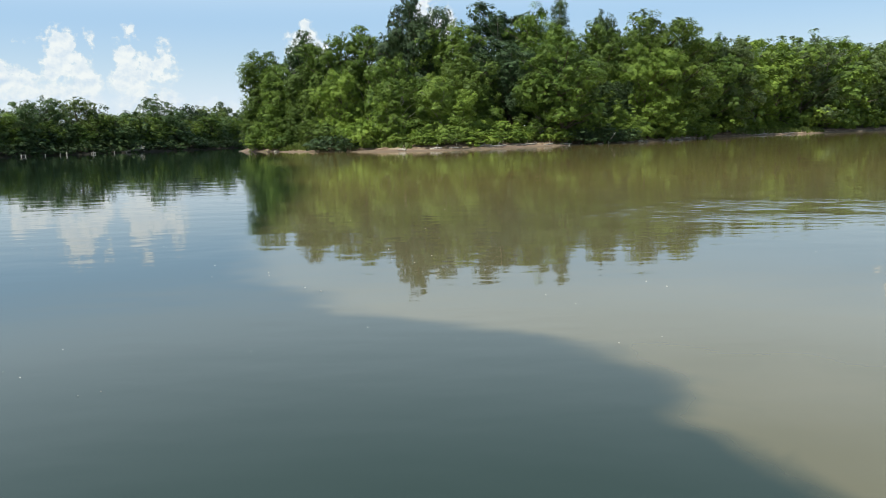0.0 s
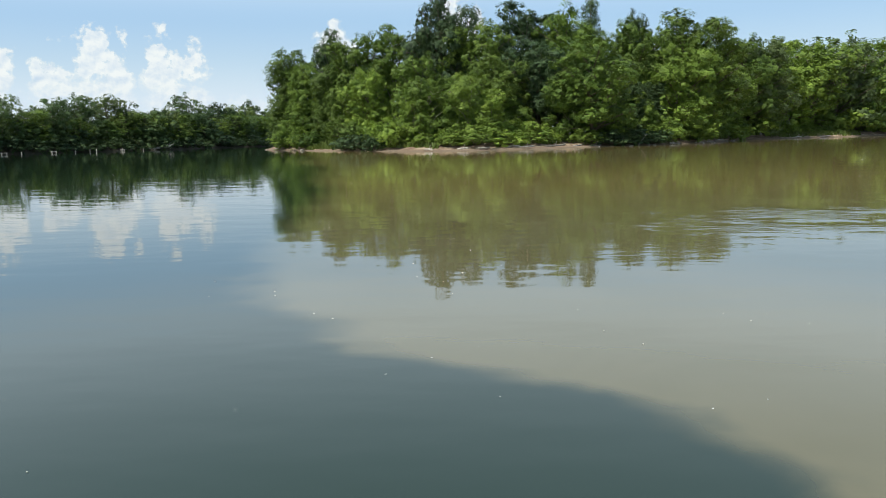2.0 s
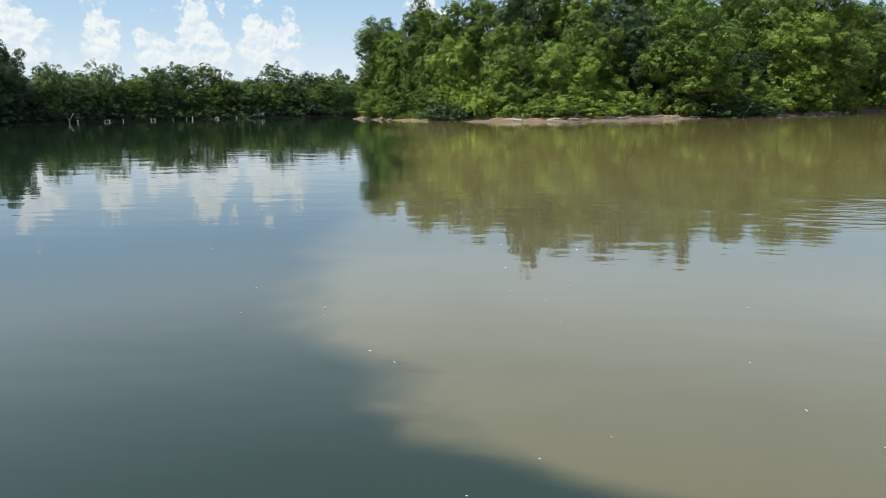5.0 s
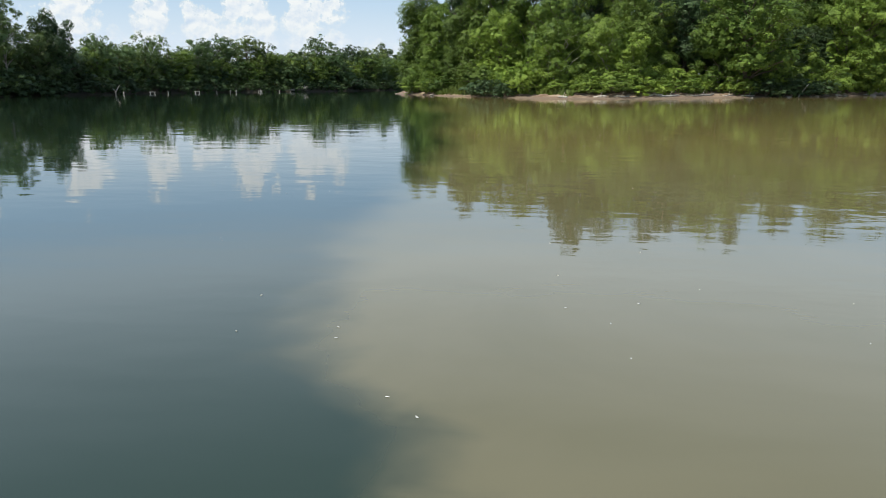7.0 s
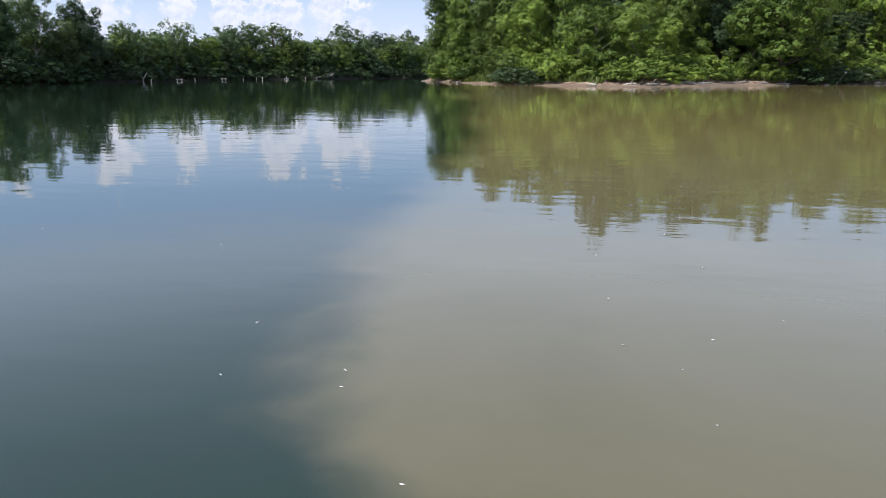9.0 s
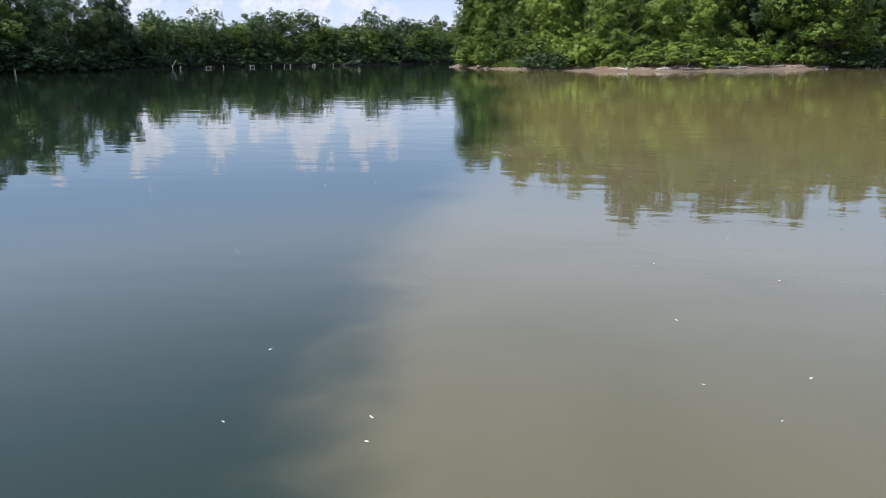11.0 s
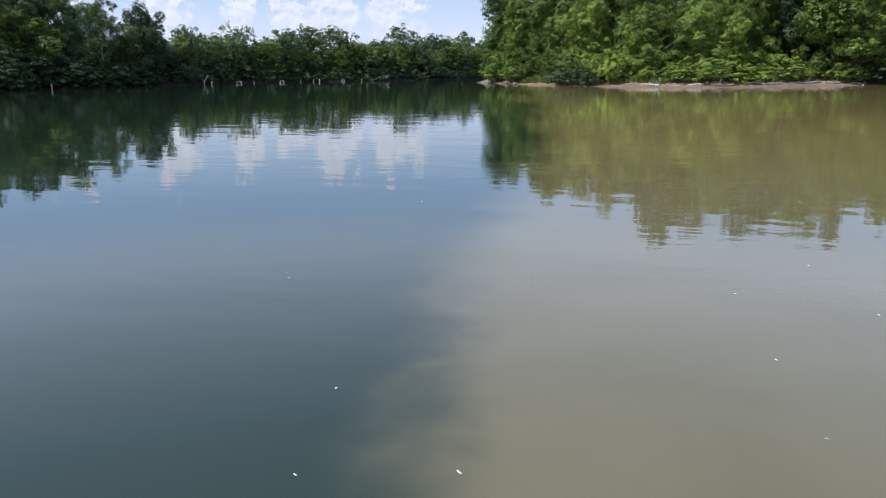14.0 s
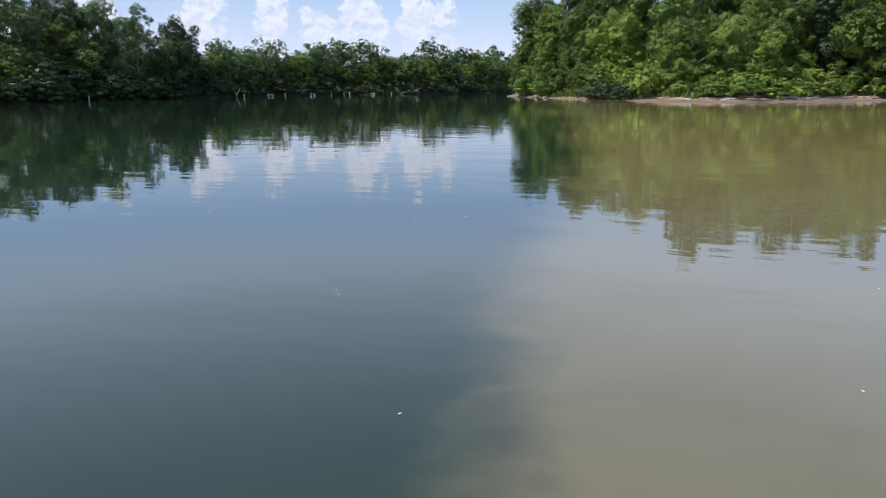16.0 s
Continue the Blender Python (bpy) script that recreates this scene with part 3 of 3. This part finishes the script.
# bushes and young trees at the water's edge of the point
for k, (q, w) in enumerate(shore_spots(POINT_LINE, 2.3, -34, 58, 80, 153, POINT_POLY)):
    if q[0] < 0 and q[1] > 138:
        continue
    beach = -8.5 < q[0] < 17
    hollow = 18.5 < q[0] < 27 or -17.5 < q[0] < -12
    low = gen.uniform(2.4, 4.2) if beach else gen.uniform(2.4, 5.2)
    d = gen.uniform(6.8, 8.4) if beach else gen.uniform(1.6, 3.0)
    if hollow:
        d, low = d + 2.2, low + 0.6
    spot = q + w * d
    # dark bushes added in the hollows, their colour standing for the shaded void
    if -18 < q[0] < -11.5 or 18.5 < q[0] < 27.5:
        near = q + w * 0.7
        plant("thicket", LEAF_DARK_SHADE, 1 + k % 2, near[0], near[1], 2.2, 1.5, turn=gen.uniform(0, 6.3))
    if not 18.5 < q[0] < 27 and not -24.5 < q[0] < -19.0 and k % 4 != 1:
        plant("mound", LEAF_VINE if gen.random() < 0.75 else LEAF_MID, 1 + k % 3, spot[0], spot[1], low, gen.uniform(1.0, 1.4), turn=gen.uniform(0, 6.3))
    if beach:
        spot = q + w * (4.0 + gen.uniform(0, 0.9))
        plant("thicket", LEAF_VINE, 1 + k % 2, spot[0], spot[1], gen.uniform(1.9, 2.5), gen.uniform(1.6, 2.2), turn=gen.uniform(0, 6.3), label="low mat of yellow-green vines spilling over the bank")
    if k % 3 == 0 and not hollow:
        spot = q + w * (d + gen.uniform(2.5, 4.5))
        plant("young", gen.choice((LEAF_VINE, LEAF_MID, LEAF_MID)), 1 + k % 3, spot[0], spot[1], gen.uniform(7.0, 10.0), 1.15, turn=gen.uniform(0, 6.3))
for k, (q, w) in enumerate(shore_spots(POINT_LINE, 5.0, 58, 170, 140, 240, POINT_POLY)):
    spot = q + w * (4.0 + 8.0 * (66 < q[0] < 92))
    plant("thicket", LEAF_VINE, 1 + k % 2, spot[0], spot[1], gen.uniform(4.5, 7.0), 1.4, turn=gen.uniform(0, 6.3))
for k, (q, w) in enumerate(shore_spots(POINT_LINE, 2.6, 63, 92, 140, 240, POINT_POLY)):
    spot = q + w * gen.uniform(4.0, 6.5)
    plant("thicket", LEAF_VINE, 1 + k % 2, spot[0], spot[1], gen.uniform(2.2, 2.9), gen.uniform(1.9, 2.4), turn=gen.uniform(0, 6.3), label="low mat of yellow-green vines spilling over the bank")

# the far bank: kind, leaf, x, y, height, width
LEFT_TREES = [
    ("broad", LEAF_BANK_HAZE, -88, 78, 15.0, 1.1), ("broad", LEAF_DARK_SHADE, -90, 88, 15.4, 0.95), ("young", LEAF_MID, -85.5, 86, 11.0, 1.2), ("broad", LEAF_BANK_HAZE, -89, 95, 14.6, 1.0), ("tall", LEAF_BANK_HAZE, -89, 104, 14.4, 0.9),
    ("broad", LEAF_DARK_SHADE, -89, 114, 13.4, 0.8), ("young", LEAF_PALE, -88.5, 110, 9.6, 1.2), ("wood", LEAF_BANK_HAZE, -92, 130, 11.0, 0.9), ("wood", LEAF_BANK_HAZE, -93, 148, 12.2, 0.9),
    ("wood", LEAF_BANK_HAZE, -90, 163, 12.0, 1.1), ("wood", LEAF_BANK_HAZE, -90, 174, 13.2, 1.2), ("wood", LEAF_PALE, -88, 184, 13.6, 1.3), ("wood", LEAF_DARK_SHADE, -84, 187, 11.8, 0.9), ("wood", LEAF_BANK_HAZE, -79, 195, 10.6, 1.0),
    ("wood", LEAF_BANK_HAZE, -80, 215, 15.2, 1.3), ("wood", LEAF_DARK_SHADE, -77, 235, 14.0, 1.0), ("tall", LEAF_DARK_SHADE, -75, 264, 16.0, 0.9), ("wood", LEAF_DARK_SHADE, -70, 268, 12.5, 1.0),
    ("young", LEAF_BANK_HAZE, -72, 236, 7.0, 1.3), ("wood", LEAF_DARK_SHADE, -58, 284, 12.0, 1.2),
]
for k, (kind, leaf, x, y, h, w) in enumerate(LEFT_TREES):
    plant(kind, leaf, 1 + k % 2, x, y, h, w, turn=k * 2.3)
for k, (q, w) in enumerate(shore_spots(LEFT_LINE, 5.4, -110, 20, 55, 350, LEFT_POLY)):
    # dark leaf on these thickets puts the shade under the bank into colour
    spot = q + w * gen.uniform(0.4, 1.3)
    plant("thicket", LEAF_DARK_SHADE, 1 + k % 2, spot[0], spot[1], gen.uniform(2.6, 4.2), 1.6, turn=gen.uniform(0, 6.3))
    spot = q + w * gen.uniform(3.5, 9.0)
    plant("thicket", LEAF_DARK_SHADE if q[1] < 150 or k % 3 == 0 else LEAF_BANK_HAZE, 1 + k % 2, spot[0], spot[1], gen.uniform(5.0, 6.5), 1.5, turn=gen.uniform(0, 6.3))
    more = 1.0 + 0.3 * min(1.0, max(0.0, (q[1] - 170) / 60))
    spot = q + w * gen.uniform(4.0, 7.0)
    plant("wood", gen.choice((LEAF_BANK_HAZE, LEAF_MID, LEAF_BANK_HAZE, LEAF_MID) if q[1] > 135 else (LEAF_BANK_HAZE, LEAF_MID) if q[1] < 112 else (LEAF_BANK_HAZE, LEAF_MID, LEAF_DARK_SHADE)), 1 + k % 3, spot[0], spot[1], gen.uniform(6.8, 9.6) * more, gen.uniform(1.2, 1.5), turn=gen.uniform(0, 6.3))
    if q[1] > 112:
        spot = q + w * gen.uniform(12.0, 17.0)
        plant("wood", gen.choice((LEAF_BANK_HAZE, LEAF_PALE, LEAF_DARK_SHADE)), 1 + k % 3, spot[0], spot[1], gen.uniform(7.8, 8.9) * more, gen.uniform(1.3, 1.6), turn=gen.uniform(0, 6.3))
    if k % 3:
        spot = q + w * gen.uniform(9.0, 14.0)
        plant("wood", gen.choice((LEAF_BANK_HAZE, LEAF_PALE, LEAF_DARK_SHADE, LEAF_BANK_HAZE) if q[1] > 135 else (LEAF_BANK_HAZE, LEAF_DARK_SHADE)), 1 + k % 3, spot[0], spot[1], gen.uniform(7.8, 10.8) * more, gen.uniform(1.05, 1.4), turn=gen.uniform(0, 6.3))
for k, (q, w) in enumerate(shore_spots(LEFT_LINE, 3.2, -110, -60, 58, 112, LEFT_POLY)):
    # one more dark row, painting in the shade at the bank's foot
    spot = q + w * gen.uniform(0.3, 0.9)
    plant("thicket", LEAF_DARK_SHADE, 1 + k % 2, spot[0], spot[1], gen.uniform(2.0, 3.6), 1.5, turn=gen.uniform(0, 6.3))


# ---- grass, driftwood and small things ----
def grass_patch(name, label, boxes, count, size, seed):
    """Blades and weeds on stretches of the bank (x0, x1, inland from, inland to)."""
    g = np.random.default_rng(seed)
    C = []
    for x0, x1, d0, d1, share in boxes:
        n = int(count * share)
        P = np.column_stack([g.uniform(x0, x1, n * 12), g.uniform(80, 190, n * 12)])
        d = land_distance(P, POINT_POLY, POINT_LINE)
        C.append(P[(d > d0) & (d < d1)][:n])
    C = np.concatenate(C)
    z = height(C)
    n = len(C)
    tall = size * g.uniform(0.5, 1.3, n)
    a = g.uniform(0, 6.28, n)
    side = np.column_stack([np.cos(a), np.sin(a), np.zeros(n)]) * (tall * 0.22)[:, None]
    base = np.column_stack([C, z - 0.03])
    lean = np.column_stack([g.normal(0, 0.35, n) * tall, g.normal(0, 0.35, n) * tall, tall])
    V = np.stack([base - side, base + side, base + lean * 0.6 + side * 0.9, base + lean], 1).reshape(-1, 3)
    k = np.arange(n) * 4
    F = np.concatenate([np.stack([k, k + 1, k + 2], 1), np.stack([k, k + 2, k + 3], 1)])
    return tagged(new(name, fast_mesh(name, V, F, GRASS)), label, "grass", kind="stuff")


grass_patch("grass", "sunlit yellow-green grass and weeds on the low bank", [(5, 19, 4.0, 8.5, 0.3), (-13, -3, 2.2, 6.0, 0.25), (-25, -18, 0.8, 6.0, 0.4), (64, 95, 1.2, 9.0, 0.45)], 9000, 0.55, 5)


def limb(name, label, category, path, radii, material, twigs=(), group=""):
    """A piece of dead wood lying or leaning, with broken side branches."""
    V, F = [], []
    tube(V, F, path, radii, 8)
    for p, r in twigs:
        tube(V, F, p, r, 6)
    ob = new(name, mesh_from(name, V, F, material, smooth=True))
    return tagged(ob, label, category, group)


limb("leaning_snag", "pale bare dead branch leaning out of the water", "dead branch", [(23.2, 100.5, -0.5), (23.4, 100.4, 0.3), (23.9, 100.2, 1.0), (24.25, 100.1, 1.55)],
     [0.09, 0.085, 0.06, 0.035], DRIFTWOOD, [([(23.9, 100.2, 1.0), (24.05, 100.2, 1.3), (24.0, 100.2, 1.5)], [0.035, 0.025, 0.012])])
gen = random.Random(23)
for k, (x, d, n) in enumerate([(13.5, 2.6, 4.5), (10.0, 2.2, 3.2), (7.0, 2.9, 2.4), (4.0, 2.0, 1.8), (15.0, 1.4, 1.6), (1.0, 2.4, 1.4), (-5.0, 1.2, 1.5), (17.5, 1.0, 2.0), (30.0, 0.6, 2.2), (36.0, 0.8, 1.8), (47.0, 1.0, 2.5), (72.0, 1.2, 3.5), (80.0, 1.0, 4.0)]):
    row = POINT_LINE[(POINT_LINE[:, 1] < 200)]
    i = int(np.argmin(np.abs(row[:, 0] - x)))
    q = row[i]
    t = row[min(i + 1, len(row) - 1)] - row[max(i - 1, 0)]
    t = t / np.hypot(*t)
    w = np.array([-t[1], t[0]])
    if w[1] < 0:
        w = -w
    c = q + w * d
    pts = []
    for m in range(5):
        p = c + t * n * (m / 4 - 0.5) + w * gen.uniform(-0.12, 0.12)
        pts.append((p[0], p[1], float(height([p])[0]) + 0.06 + gen.uniform(0, 0.05)))
    r = gen.uniform(0.07, 0.13)
    limb("driftwood_log", "weathered grey driftwood log lying on the sand bank", "log", pts, [r, r * 1.05, r, r * 0.85, r * 0.5], DRIFTWOOD,
         [([pts[2], (pts[2][0] + 0.2, pts[2][1] - 0.2, pts[2][2] + 0.5)], [r * 0.4, 0.02])], "driftwood on the beach")


def shore_point(line, y):
    i = int(np.argmin(np.abs(line[:, 1] - y) + 1000 * (line[:, 0] > -40) * (line[:, 1] > 300)))
    return line[i]


# remains of old mooring posts along the far bank: distance ahead, height
for k, (y, h, n) in enumerate([(80, 1.0, 1), (82.5, 1.2, 1), (127, 0.8, 1), (139, 0.6, 2), (146, 0.8, 1), (152, 0.65, 2), (158, 0.7, 1), (160, 1.0, 1), (163, 1.1, 1), (165.5, 0.9, 1), (168, 1.1, 1), (171, 0.6, 2), (176, 0.8, 1), (181, 1.0, 1)]):
    q = shore_point(LEFT_LINE, y) + np.array([3.2, 0.0])
    if n == 1:
        lean = gen.uniform(-0.12, 0.12)
        h *= 0.6
        limb("mooring_post", "pale weathered wooden post standing in the shallows", "post", [(q[0], q[1], -1.2), (q[0] + lean * 0.5, q[1], h * 0.5), (q[0] + lean, q[1], h), (q[0] + lean, q[1], h + 0.03)],
             [0.11, 0.10, 0.09, 0.05], DRIFTWOOD, group="old posts of the far bank")
    else:
        rail = new("landing_frame")
        rail.location = (q[0], q[1], 0)
        tagged(rail, "pale wooden landing frame of two posts and a crossbar", "landing", "old posts of the far bank")
        h *= 0.7
        for sgn in (-1, 1):
            V, F = [], []
            tube(V, F, [(0, sgn * 0.8, -1.2), (0.02, sgn * 0.8, h)], [0.10, 0.085], 8)
            part("post", mesh_from("post", V, F, DRIFTWOOD, smooth=True), rail)
        V, F = [], []
        tube(V, F, [(0, -1.1, h * 0.8), (0, 1.1, h * 0.83)], [0.07, 0.07], 8)
        part("crossbar", mesh_from("crossbar", V, F, DRIFTWOOD, smooth=True), rail)
q = shore_point(LEFT_LINE, 127) + np.array([1.5, 0.0])
limb("forked_snag", "pale forked dead branch rising from the water", "dead branch", [(q[0], q[1], -0.8), (q[0] + 0.1, q[1] + 0.1, 0.5), (q[0] + 0.7, q[1] + 0.5, 1.7)], [0.13, 0.11, 0.05], DRIFTWOOD,
     [([(q[0] + 0.1, q[1] + 0.1, 0.5), (q[0] - 0.4, q[1], 1.1)], [0.07, 0.03])])
q = shore_point(LEFT_LINE, 187) + np.array([1.2, -1.0])
twigs = []
for k in range(9):
    a = k / 9 * 6.28
    e = (q[0] + 1.5 * math.cos(a) * gen.uniform(0.5, 1.1), q[1] + gen.uniform(-0.4, 0.4), 0.9 + 1.0 * math.sin(a) * gen.uniform(0.6, 1.1))
    twigs.append(([(q[0], q[1], 0.8), ((q[0] + e[0]) / 2, e[1], (0.8 + e[2]) / 2 + 0.1), e], [0.14, 0.09, 0.03]))
limb("fallen_tree", "fallen pale tree trunk with bare roots on the far shore", "fallen tree", [(q[0] - 5.5, q[1] - 2.5, 0.25), (q[0] - 2.5, q[1] - 1.2, 0.45), (q[0], q[1], 0.8)], [0.14, 0.22, 0.30], DRIFTWOOD, twigs)


def stone_mesh(seed):
    bm = bmesh.new()
    bmesh.ops.create_icosphere(bm, subdivisions=2, radius=1.0)
    for v in bm.verts:
        v.co *= 1 + 0.35 * noise.noise(v.co * 1.3 + Vector((seed * 3.1, 0, 0)))
        v.co.z *= 0.6
    me = bpy.data.meshes.new("stone")
    bm.to_mesh(me)
    bm.free()
    me.materials.append(STONE)
    return me


STONE = bark_material("stone", rgb(0.20, 0.17, 0.14), rgb(0.42, 0.37, 0.31))
STONES = [stone_mesh(k) for k in range(3)]
for k in range(26):
    x = gen.choice((gen.uniform(17, 30), gen.uniform(34, 50), gen.uniform(-36, -20)))
    row = POINT_LINE[(POINT_LINE[:, 1] < 170)]
    q = row[int(np.argmin(np.abs(row[:, 0] - x)))] + np.array([gen.uniform(-0.8, 0.8), gen.uniform(-0.2, 0.9)])
    r = gen.uniform(0.12, 0.34)
    ob = new("stone", STONES[k % 3])
    ob.matrix_world = Matrix.Translation((q[0], q[1], max(0.0, float(height([q])[0])) + r * 0.15)) @ Matrix.Rotation(k * 1.3, 4, "Z") @ Matrix.Diagonal((r * 1.4, r, r, 1))
    tagged(ob, "small grey-brown stone at the water's edge", "stone", "stones along the shore")


# foam flecks and seeds that drift on the river
def flecks():
    g = np.random.default_rng(31)
    V, F = [], []
    for k in range(210):
        a, r = radians(g.uniform(-38, 62)), 2.6 + 46 * g.random() ** (1.5 if k < 110 else 0.7)
        x, y = -math.sin(a) * r, math.cos(a) * r
        s = g.uniform(0.0025, 0.0058) * (1 + 0.045 * r) * (2.2 if g.random() < 0.05 else 1.0)
        n, turn = 6, g.uniform(0, 6.28)
        start = len(V)
        for m in range(n):
            b = turn + m / n * 6.283
            q = s * g.uniform(0.6, 1.2)
            V.append((x + math.cos(b) * q * 1.5, y + math.sin(b) * q, 0.002))
        V.append((x, y, 0.002 + s * 0.35))
        for m in range(n):
            F.append((start + m, start + (m + 1) % n, start + n))
    # larger rafts of froth near the meeting of the streams
    for k, (x, y) in enumerate([(-1.1, 4.7), (1.3, 6.2), (1.1, 4.2), (-2.5, 5.7), (-0.2, 6.3), (0.0, 6.8), (0.1, 8.5), (-0.6, 7.5), (-2.7, 6.5), (-1.9, 5.9), (-0.5, 6.6), (-1.3, 4.9)]):
        n, turn, s = 9, g.uniform(0, 6.28), g.uniform(0.005, 0.010)
        start = len(V)
        for m in range(n):
            b = m / n * 6.283
            q = s * g.uniform(0.55, 1.25)
            u, v = math.cos(b) * q * 2.0, math.sin(b) * q * 0.8
            V.append((x + u * math.cos(turn) - v * math.sin(turn), y + u * math.sin(turn) + v * math.cos(turn), 0.002))
        V.append((x, y, 0.002 + s * 0.4))
        for m in range(n):
            F.append((start + m, start + (m + 1) % n, start + n))
    s = Shade("foam")
    s.link(s.mix(s.noise(s.place(), 3.0, 2.0), rgb(0.45, 0.43, 0.37), rgb(0.70, 0.70, 0.67)), s.bsdf.inputs["Base Color"])
    s.bsdf.inputs["Roughness"].default_value = 0.7
    return tagged(new("foam_flecks", mesh_from("foam_flecks", V, F, s.mat)), "small white flecks of foam drifting on the water", "foam", kind="stuff")


flecks()
